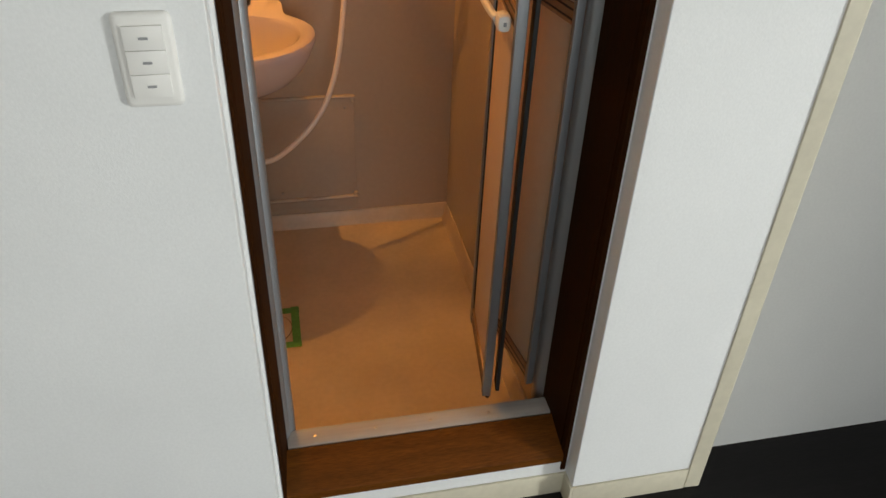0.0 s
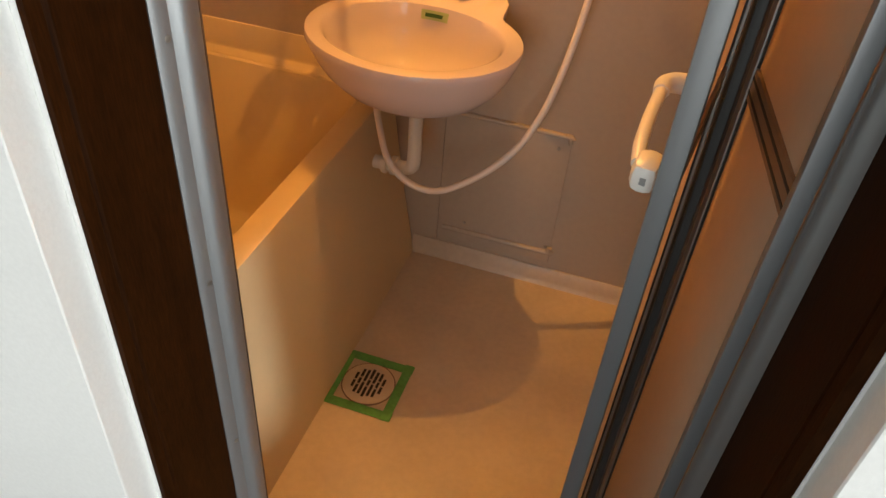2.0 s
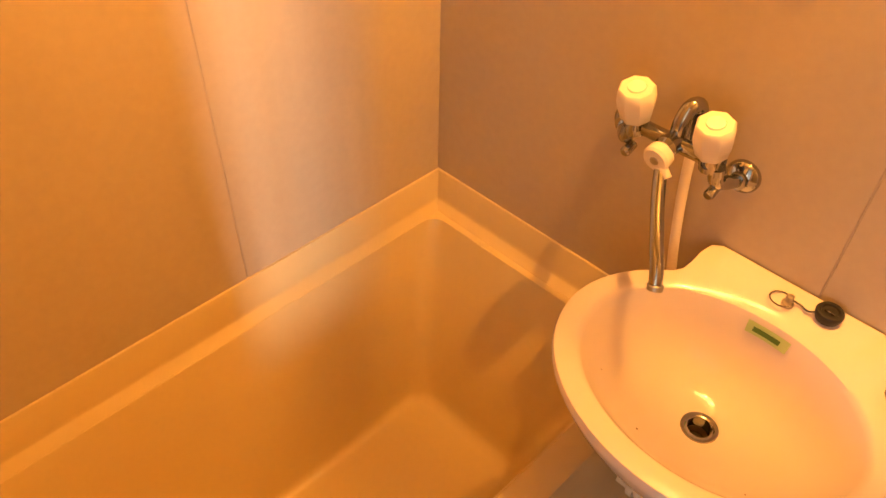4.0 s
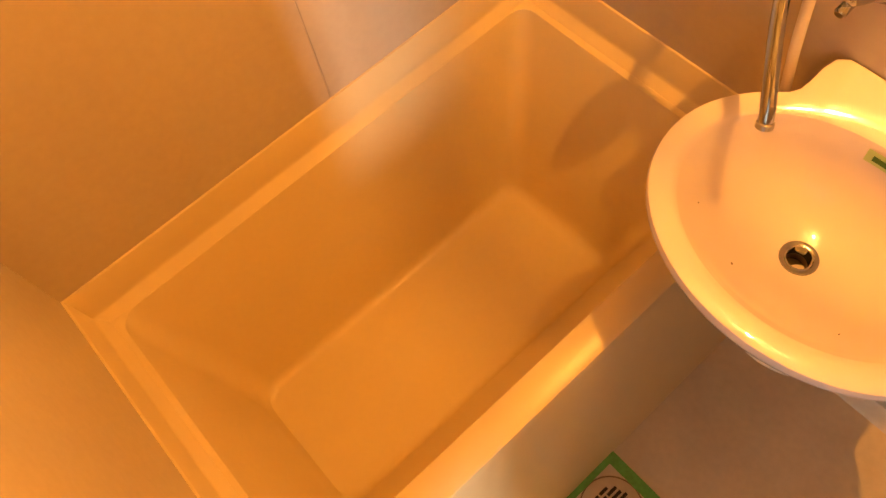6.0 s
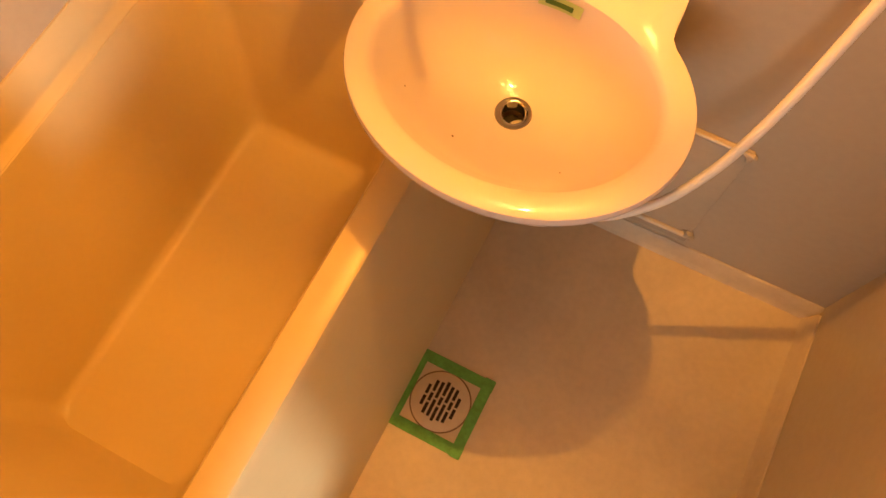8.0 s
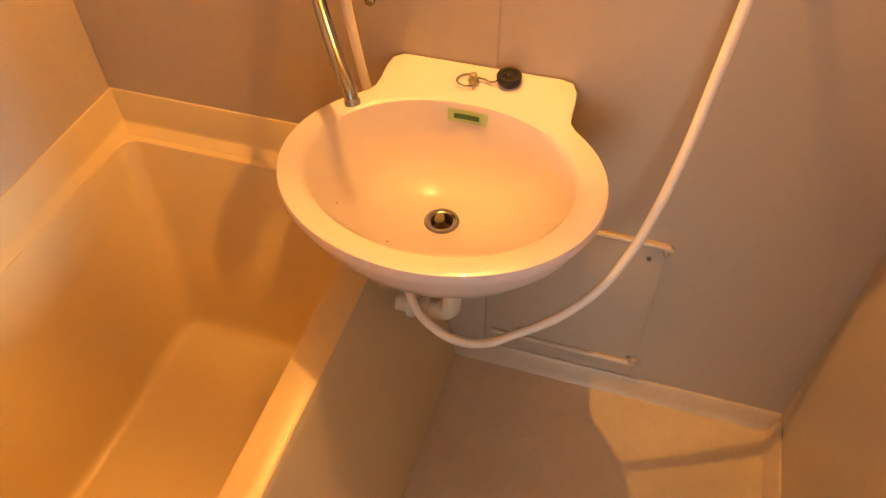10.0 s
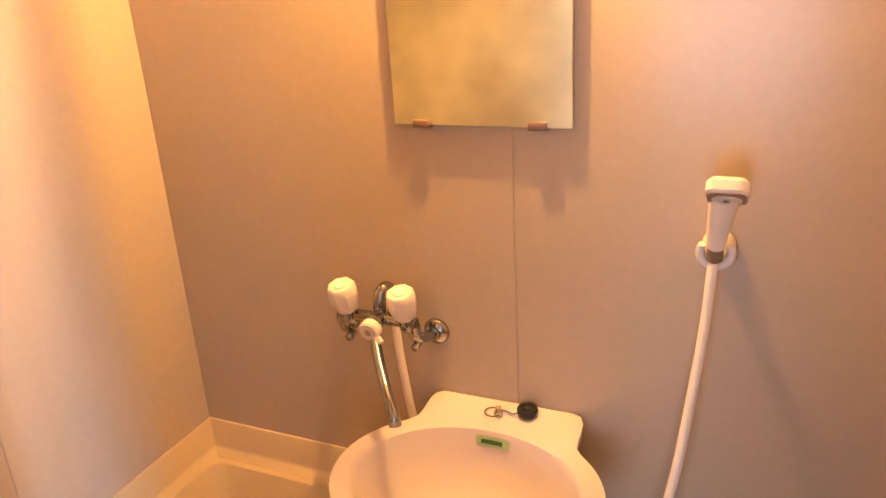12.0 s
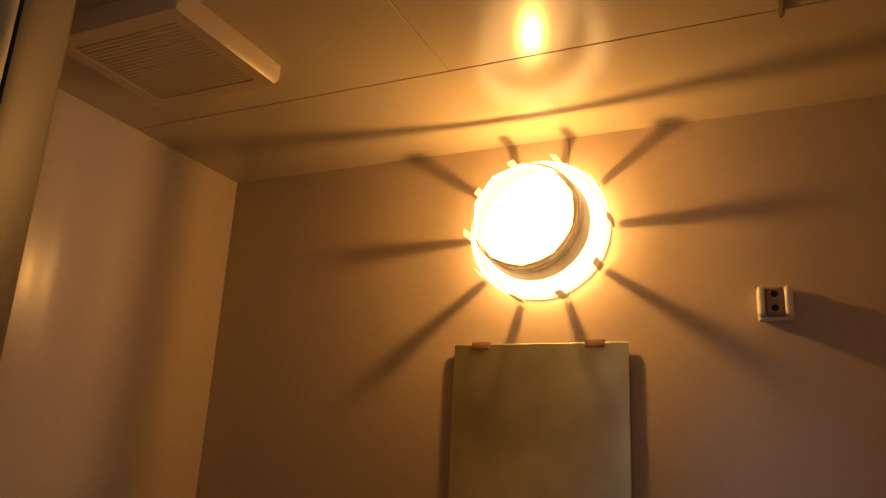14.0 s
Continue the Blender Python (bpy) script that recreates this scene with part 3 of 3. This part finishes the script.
# ---- wall lamp ----
light = thing("wall_lamp", "lit round glass wall lamp above the mirror", "lamp", (0.005, 0, 1.885))
AXIS = ((LX, -0.0005, LZ), (LX, -1, LZ))
part("base", turned([(0, 0.116), (0.006, 0.118), (0.010, 0.112), (0.011, 0.0)], *AXIS, 40), PLASTIC, light)
part("glass_ring", turned([(0.011, 0.126), (0.026, 0.129), (0.040, 0.124), (0.047, 0.112), (0.048, 0.101)], *AXIS, 40, caps=False), GLOW, light, "glowing glass ring against the wall")
part("collar", turned([(0.0480, 0.100), (0.090, 0.094), (0.112, 0.088)], *AXIS, 40, caps=False), SMOKED, light, "smoked glass collar behind the front glass").visible_shadow = False
part("retaining_ring", turned([(0.0930, 0.0935), (0.0930, 0.0965), (0.1040, 0.0955), (0.1040, 0.0925), (0.0930, 0.0935)], *AXIS, 40, caps=False), PIPE, light, "opaque ring that holds the front glass")
part("front_glass", turned([(0.110, 0.089), (0.117, 0.0905), (0.124, 0.087), (0.128, 0.070), (0.130, 0.0)], *AXIS, 10, caps=False), GLOW, light, "faceted glowing front glass")
for i in range(10):
    a = radians(36 * i + 2)
    c, s = math.cos(a), math.sin(a)
    bm = box(0.1300, 0.1322, -0.0068, 0.0068, 0.004, 0.060, 0.0008)
    m = Matrix.Translation((LX, -0.001, LZ)) @ Matrix(((c, -s, 0, 0), (0, 0, -1, 0), (s, c, 0, 0), (0, 0, 0, 1)))
    bmesh.ops.transform(bm, matrix=m, verts=bm.verts)
    part("rib", bm, RIB, light)

# ---- ceiling fan ----
vent = thing("ceiling_vent", "cream plastic ceiling ventilator with a slatted grille", "vent", (-0.42, -0.51, ZC))
VX0, VX1, VY0, VY1, VZ = -0.552, -0.296, -0.632, -0.402, ZC - 0.032
bm = loft([ring_rect(VX0, VX1, VY0, VY1, ZC - 0.0005, 0.008, 3), ring_rect(VX0, VX1, VY0, VY1, VZ + 0.010, 0.008, 3), ring_rect(VX0 + 0.006, VX1 - 0.006, VY0 + 0.006, VY1 - 0.006, VZ, 0.006, 3), ring_rect(VX0 + 0.028, VX1 - 0.028, VY0 + 0.028, VY1 - 0.028, VZ, 0.004, 3), ring_rect(VX0 + 0.028, VX1 - 0.028, VY0 + 0.028, VY1 - 0.028, VZ + 0.012, 0.004, 3)], False, True)
part("cover", bm, VENT, vent)
slat_mesh = None
for i in range(22):
    y = VY0 + 0.032 + i * (VY1 - VY0 - 0.064) / 21
    if slat_mesh is None:
        bm = box(VX0 + 0.0285, VX1 - 0.0285, -0.0035, 0.0035, VZ + 0.001, VZ + 0.011, 0.0006, segments=1)
        slat_mesh = mesh_of(bm, "slat", VENT)
        slat_mesh.transform(Matrix.Translation(-vent.location) @ Matrix.Translation((0, vent.location.y, 0)))
    ob = new("slat", slat_mesh)
    ob.parent = vent
    ob.location = (0, y - vent.location.y, 0)

# ---- small clip on the ceiling ----
clip = thing("ceiling_clip", "narrow dark brown clip under the ceiling joint", "clip", (0.425, -0.33, ZC))
part("strip", box(0.4205, 0.4295, -0.372, -0.300, ZC - 0.009, ZC - 0.0003, 0.0015), GREY_CLIP, clip)
part("tip", turned([(0, 0.0038), (0.003, 0.0034), (0.004, 0.002)], (0.425, -0.2998, ZC - 0.005), (0.425, 1, ZC - 0.005), 12), CHROME, clip, "shiny screw tip")

# ---- floor drain and tape ----
DX, DY = 0.070, -0.536
drain = thing("floor_drain", "round ivory floor drain cover with slotted grille", "drain", (DX, DY, 0))
part("cover", turned([(0, 0.0625), (0.003, 0.0620), (0.0042, 0.060), (0.0042, 0.0)], (DX, DY, 0.0005), (DX, DY, 1), 48), FLOOR, drain)
part("rim_groove", turned([(0, 0.0655), (0.0012, 0.0655), (0.0012, 0.0615), (0, 0.0615)], (DX, DY, 0.0003), (DX, DY, 1), 48, caps=False), GREY_CLIP, drain, "dark dirty groove")
for i in range(7):
    off = -0.0345 + i * 0.0115
    half = math.sqrt(max(0.0, 0.044 ** 2 - off ** 2))
    for y0, y1 in (((-half, -0.013), (-0.009, 0.009), (0.013, half)) if i % 2 else ((-half + 0.004, -0.002), (0.002, half - 0.004))):
        if y1 - y0 > 0.004:
            part("slot", box(DX + off - 0.0034, DX + off + 0.0034, DY + y0, DY + y1, 0.0044, 0.0052, 0), DARK, drain)
tape = thing("masking_tape", "square of green masking tape stuck round the floor drain", "tape", (DX, DY, 0.001))
T0, T1 = 0.0635, 0.0875
for x0, x1, y0, y1, z in ((-T1, T1, T0, T1, 0.0012), (-T1 + 0.002, T1, -T1, -T0, 0.0012), (-T1, -T0, -T1 + 0.004, T1 - 0.003, 0.0026), (T0, T1 - 0.001, -T1 - 0.002, T1 + 0.002, 0.0026)):
    part("strip", box(DX + x0, DX + x1, DY + y0, DY + y1, z, z + 0.0012, 0.0003, segments=1), TAPE, tape)

# ---- door: frame ----
frame_al = thing("door_1", "grey aluminium bathroom door frame with a metal threshold", "door frame", (0.4, -1.1, 0.2), kind="structure")


def jamb_profile(points, z0, z1):
    return loft([[(x, y, z) for x, y in points] for z in (z0, z1)], True, True)


part("jamb", jamb_profile([(0.102, -1.134), (0.114, -1.135), (0.118, -1.130), (0.121, -1.119), (0.128, -1.114), (0.132, -1.106), (0.132, -1.092), (0.128, -1.085), (0.102, -1.083)], 0.17, 1.95), ALU, frame_al)
part("inner_flange", jamb_profile([(0.0965, -1.0825), (0.127, -1.0825), (0.124, -1.076), (0.084, -1.032), (0.072, -1.022), (0.0525, -1.020), (0.0525, -1.064), (0.0965, -1.064)], 0.165, 1.92), ALU_BRONZE, frame_al, "dull bronze inner flange")
part("jamb", jamb_profile([(0.700, -1.104), (0.690, -1.1045), (0.687, -1.101), (0.684, -1.095), (0.679, -1.092), (0.674, -1.086), (0.673, -1.076), (0.675, -1.064), (0.680, -1.058), (0.700, -1.056)], 0.17, 1.95), ALU, frame_al)
part("inner_flange", jamb_profile([(0.7000, -1.0555), (0.6800, -1.0555), (0.6820, -1.046), (0.6900, -1.026), (0.7000, -1.026)], 0.165, 1.92), ALU_BRONZE, frame_al, "dull bronze inner flange")
part("head_rail", box(0.0965, 0.6995, -1.134, -1.060, 1.9505, 1.985, 0.003), ALU, frame_al)
bm = loft([[(x, y, z) for y, z in ((-1.158, 0.166), (-1.158, 0.202), (-1.153, 0.206), (-1.114, 0.207), (-1.108, 0.200), (-1.108, 0.166))] for x in (0.1145, 0.6875)], True, True)
part("threshold", bm, ALU_WORN, frame_al, "metal threshold with screws")
part("inner_sill", box(0.0975, 0.6995, -1.1075, -1.0655, -0.04, 0.03, 0.003), FLOOR, frame_al)
for x in (0.172, 0.300, 0.420, 0.550):
    part("screw", turned([(0, 0.0042), (0.0010, 0.0040), (0.0014, 0.002)], (x, -1.136, 0.2062), (x, -1.136, 1), 10), BRASS, frame_al)
for z in (0.549, 0.833, 1.117, 1.401):
    part("screw", turned([(0, 0.0036), (0.0007, 0.0033), (0.0009, 0.0016)], (0.1194, -1.1240, z), (1, -1.60, z), 10), BRASS, frame_al)
for z in (0.600, 0.885, 1.170):
    part("screw", turned([(0, 0.0040), (0.0012, 0.0038), (0.0016, 0.002)], (0.0885, -1.0370, z), (1, -0.05, z), 10), CHROME, frame_al)

# brown outer casing
casing = thing("door_casing", "dark brown wooden door casing with a sloped sill", "door casing", (0.4, -1.2, 0.2), kind="structure")
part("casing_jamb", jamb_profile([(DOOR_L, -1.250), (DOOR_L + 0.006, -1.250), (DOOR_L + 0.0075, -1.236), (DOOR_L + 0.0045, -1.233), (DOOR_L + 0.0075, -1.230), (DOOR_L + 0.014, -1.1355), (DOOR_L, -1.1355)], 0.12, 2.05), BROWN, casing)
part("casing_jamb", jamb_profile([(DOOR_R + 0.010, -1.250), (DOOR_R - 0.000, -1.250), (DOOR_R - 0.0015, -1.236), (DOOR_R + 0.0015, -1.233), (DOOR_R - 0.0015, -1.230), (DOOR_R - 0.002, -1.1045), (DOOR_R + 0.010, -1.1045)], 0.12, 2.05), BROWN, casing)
part("casing_head", box(DOOR_L + 0.008, DOOR_R - 0.003, -1.248, -1.1365, 1.99, 2.05, 0.002), BROWN_LIT, casing)
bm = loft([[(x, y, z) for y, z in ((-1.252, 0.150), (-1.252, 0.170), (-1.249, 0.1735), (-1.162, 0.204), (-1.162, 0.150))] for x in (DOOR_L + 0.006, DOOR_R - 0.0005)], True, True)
part("sill", bm, BROWN_LIT, casing)

# ---- door: two folded leaves ----
bath_door = thing("folding_door", "folded aluminium bathroom door with cream boards and a white pull handle, pushed open", "door", (0.6, -1.0, 0.22))
LEAF0, LEAF1 = 0.210, 1.945


def plan_box(a, b, half, z0, z1, shift=0.0, bevel=0.0015, bm=None):
    """An upright box along a line of the plan."""
    a, b = Vector((*a, 0)), Vector((*b, 0))
    w = (b - a).normalized()
    n = Vector((-w.y, w.x, 0))
    own = box(0, (b - a).length, -half, half, z0, z1, bevel)
    m = Matrix(((w.x, n.x, 0, a.x + n.x * shift), (w.y, n.y, 0, a.y + n.y * shift), (0, 0, 1, 0), (0, 0, 0, 1)))
    bmesh.ops.transform(own, matrix=m, verts=own.verts)
    return join(bm, own)


def leaf(a, b, wide, half):
    """A leaf between two points of the plan: stiles, rails and boards."""
    va, vb = Vector(a), Vector(b)
    w = (vb - va).normalized()
    n = Vector((-w.y, w.x))
    for p, q in ((va, va + w * wide), (vb - w * 0.024, vb)):
        part("stile", plan_box(p, q, half, LEAF0, LEAF1), ALU, bath_door)
    i0, i1 = va + w * (wide + 0.0002), vb - w * 0.0242
    for z0, z1 in ((LEAF0 + 0.002, LEAF0 + 0.050), (1.040, 1.075), (LEAF1 - 0.050, LEAF1 - 0.002)):
        rail = part("rail", plan_box(i0, i1, half - 0.002, z0, z1), RAIL, bath_door)
        for z in ((z0 + z1) / 2 - 0.008, (z0 + z1) / 2 + 0.008):
            part("groove", plan_box(i0 + w * 0.001, i1 - w * 0.001, half - 0.0016, z - 0.002, z + 0.002, 0, 0), SEAL, rail)
    for z0, z1 in ((LEAF0 + 0.051, 1.039), (1.076, LEAF1 - 0.051)):
        part("board", plan_box(i0, i1, 0.0035, z0, z1, 0, 0.0005), LINER, bath_door)
        for p, q in ((i0, i0 + w * 0.0025), (i1 - w * 0.0025, i1)):
            part("gasket", plan_box(p, q, 0.0062, z0, z1, 0, 0), SEAL, bath_door)


leaf((0.664, -1.072), (0.630, -0.812), 0.012, 0.0085)
leaf((0.557, -1.092), (0.594, -0.820), 0.020, 0.0095)
part("hinge_strip", tube([(0.611, -0.812, LEAF0), (0.611, -0.812, LEAF1)], 0.007, 12, 0), SEAL, bath_door)
part("edge_seal", plan_box((0.5705, -1.088), (0.5775, -1.050), 0.004, LEAF0 + 0.01, LEAF1 - 0.01, -0.012), SEAL, bath_door)
for z in (LEAF0 - 0.006, LEAF1):
    part("pivot", turned([(0, 0.006), (0.007, 0.006)], (0.561, -1.086, z), (0.561, -1.086, 9), 12), CHROME, bath_door)
handle = part("handle", tube([(0.532, -1.034, 1.047), (0.530, -1.000, 1.050), (0.533, -0.940, 1.052), (0.538, -0.886, 1.053)], 0.0068, 14, 5), PLASTIC, bath_door, "white plastic pull bar across the leaf")
block = part("handle_end", plan_box((0.5385, -1.060), (0.5425, -1.020), 0.0125, 1.030, 1.060, 0.0, 0.0095), PLASTIC, handle)
part("latch_mark", plan_box((0.5384, -1.0606), (0.5390, -1.0590), 0.0030, 1.042, 1.049, 0.0, 0), MARK, block, "grey latch mark")
part("handle_end", tube([(0.5375, -0.892, 1.053), (0.5395, -0.874, 1.053), (0.549, -0.864, 1.053), (0.564, -0.862, 1.053), (0.582, -0.864, 1.053)], [0.0085, 0.0100, 0.0110, 0.0115, 0.0125], 16, 6), PLASTIC, handle)

# ---- outer room ----
OX0, OX1, OY0, OZ = -1.30, 4.40, -4.60, 2.40
EDGE_X = 1.014
wall_front = thing("wall_front", "white wallpapered wall round the bathroom door", "wall", kind="structure")
RL, RR = 0.0900, 0.7045
for b in ((OX0 - 0.1, RL, FACE, -1.0655, 0.0, OZ), (RR, EDGE_X - 0.004, FACE, -1.0655, 0.0, OZ), (RL, RR, FACE, -1.0655, 2.0705, OZ), (RL, RR, -1.246, -1.163, 0.0, 0.1495)):
    part("wall_section", box(*b, 0.0015, segments=1), PAPER, wall_front)
for b in ((RL, DOOR_L - 0.0005, -1.2485, -1.0655, 0.1495, 2.0705), (DOOR_R + 0.0105, RR, -1.2485, -1.0655, 0.1495, 2.0705)):
    part("wall_section", box(*b, 0.001, segments=1), PAPER, wall_front)
whole("wall_recess", box(EDGE_X + 0.0005, OX1 + 0.1, -1.195, -1.06, 0.0, OZ, 0), PAPER, "white wallpapered wall set back beside the bathroom block", "wall", "structure")
side = thing("wall_side", "beige papered wall with a window opening and an added shading stub", "wall", kind="structure")
# the last box is an unseen stub, added to shade the recessed wall
for b in ((OX1, OX1 + 0.12, -3.76, -1.1955, 0.0, OZ), (OX1, OX1 + 0.12, OY0, -4.28, 0.0, OZ), (OX1, OX1 + 0.12, -4.28, -3.76, 0.0, 0.12), (OX1, OX1 + 0.12, -4.28, -3.76, 1.64, OZ), (1.68, 1.78, -1.75, -1.1955, 0.0, OZ)):
    part("wall_section", box(*b, 0), ROOM_WALL, side)
whole("wall_far_side", box(OX0 - 0.1, OX0, OY0, FACE - 0.0005, 0.0, OZ, 0), ROOM_WALL, "plain beige papered wall", "wall", "structure")
# the opening here is made up, to hold the frontal fill lamp
behind = thing("wall_behind", "plain beige papered wall with a wide opening for the added fill light", "wall", kind="structure")
for b in ((OX0 - 0.1, -0.42, 0.0, OZ), (1.22, OX1 + 0.12, 0.0, OZ), (-0.42, 1.22, 0.0, 0.48), (-0.42, 1.22, 2.02, OZ)):
    part("wall_section", box(b[0], b[1], OY0 - 0.1, OY0 - 0.0005, b[2], b[3], 0), ROOM_WALL, behind)
whole("ceiling_room", box(OX0 - 0.1, OX1 + 0.12, OY0 - 0.1, -1.06, OZ + 0.0005, OZ + 0.1, 0), ROOM_WALL, "plain beige room ceiling", "ceiling", "structure")
whole("floor_room", box(OX0 - 0.1, OX1 + 0.12, OY0 - 0.1, -1.16, -0.06, ROOM, 0), DARKFLOOR, "dark vinyl room floor", "floor", "structure")

skirting = thing("baseboard", "beige vinyl baseboard along the white walls", "baseboard", kind="structure")
SK = 0.064
for b in ((OX0, RL - 0.0005, FACE - 0.006, FACE - 0.0003), (RL - 0.006, RR + 0.006, -1.2525, -1.2463), (RR + 0.0005, EDGE_X - 0.036, FACE - 0.006, FACE - 0.0003)):
    part("strip", box(*b, ROOM, ROOM + SK, 0.002), BEIGE, skirting)
for x0, x1 in ((RL - 0.006, RL + 0.0002), (RR - 0.0062, RR + 0.0002)):
    part("strip", box(x0 + (0.0062 if x0 < 0.3 else 0), x1 + (0.0062 if x0 < 0.3 else 0), FACE - 0.006, -1.2527, ROOM, ROOM + SK, 0.001), BEIGE, skirting)
corner = thing("trim", "beige vinyl corner trim on the wall's outer edge", "trim", kind="structure")
part("corner_strip", jamb_profile([(EDGE_X - 0.034, FACE - 0.0003), (EDGE_X - 0.033, FACE - 0.004), (EDGE_X + 0.000, FACE - 0.006), (EDGE_X + 0.005, FACE - 0.002), (EDGE_X + 0.006, -1.1955), (EDGE_X - 0.0035, -1.1955), (EDGE_X - 0.0035, FACE - 0.0003)], ROOM + 0.001, OZ - 0.01), BEIGE, corner)

# ---- light switch ----
switch = thing("light_switch", "white plastic three-rocker light switch on the wall", "switch", (0.014, FACE, 1.096))
SX, SZ = 0.014, 1.096
bm = loft([[(x, FACE - d, z) for x, z, _ in [(p[0], p[1], 0) for p in ring_rect(SX - 0.035 + s, SX + 0.035 - s, SZ - 0.060 + s, SZ + 0.060 - s, 0, 0.008, 4)]] for s, d in ((0, 0.0003), (0, 0.004), (0.0025, 0.0075), (0.006, 0.0085))], False, True)
part("plate", bm, PLASTIC, switch)
for i in range(3):
    z = SZ + (i - 1) * 0.0305
    bm = box(SX - 0.0235, SX + 0.0235, FACE - 0.0120, FACE - 0.0086, z - 0.01505, z + 0.01505, 0.001)
    rocker = part("rocker", bm, PLASTIC, switch)
    part("mark", box(SX - 0.0055, SX + 0.0055, FACE - 0.0126, FACE - 0.0121, z - 0.0016, z + 0.0016, 0), MARK, rocker)
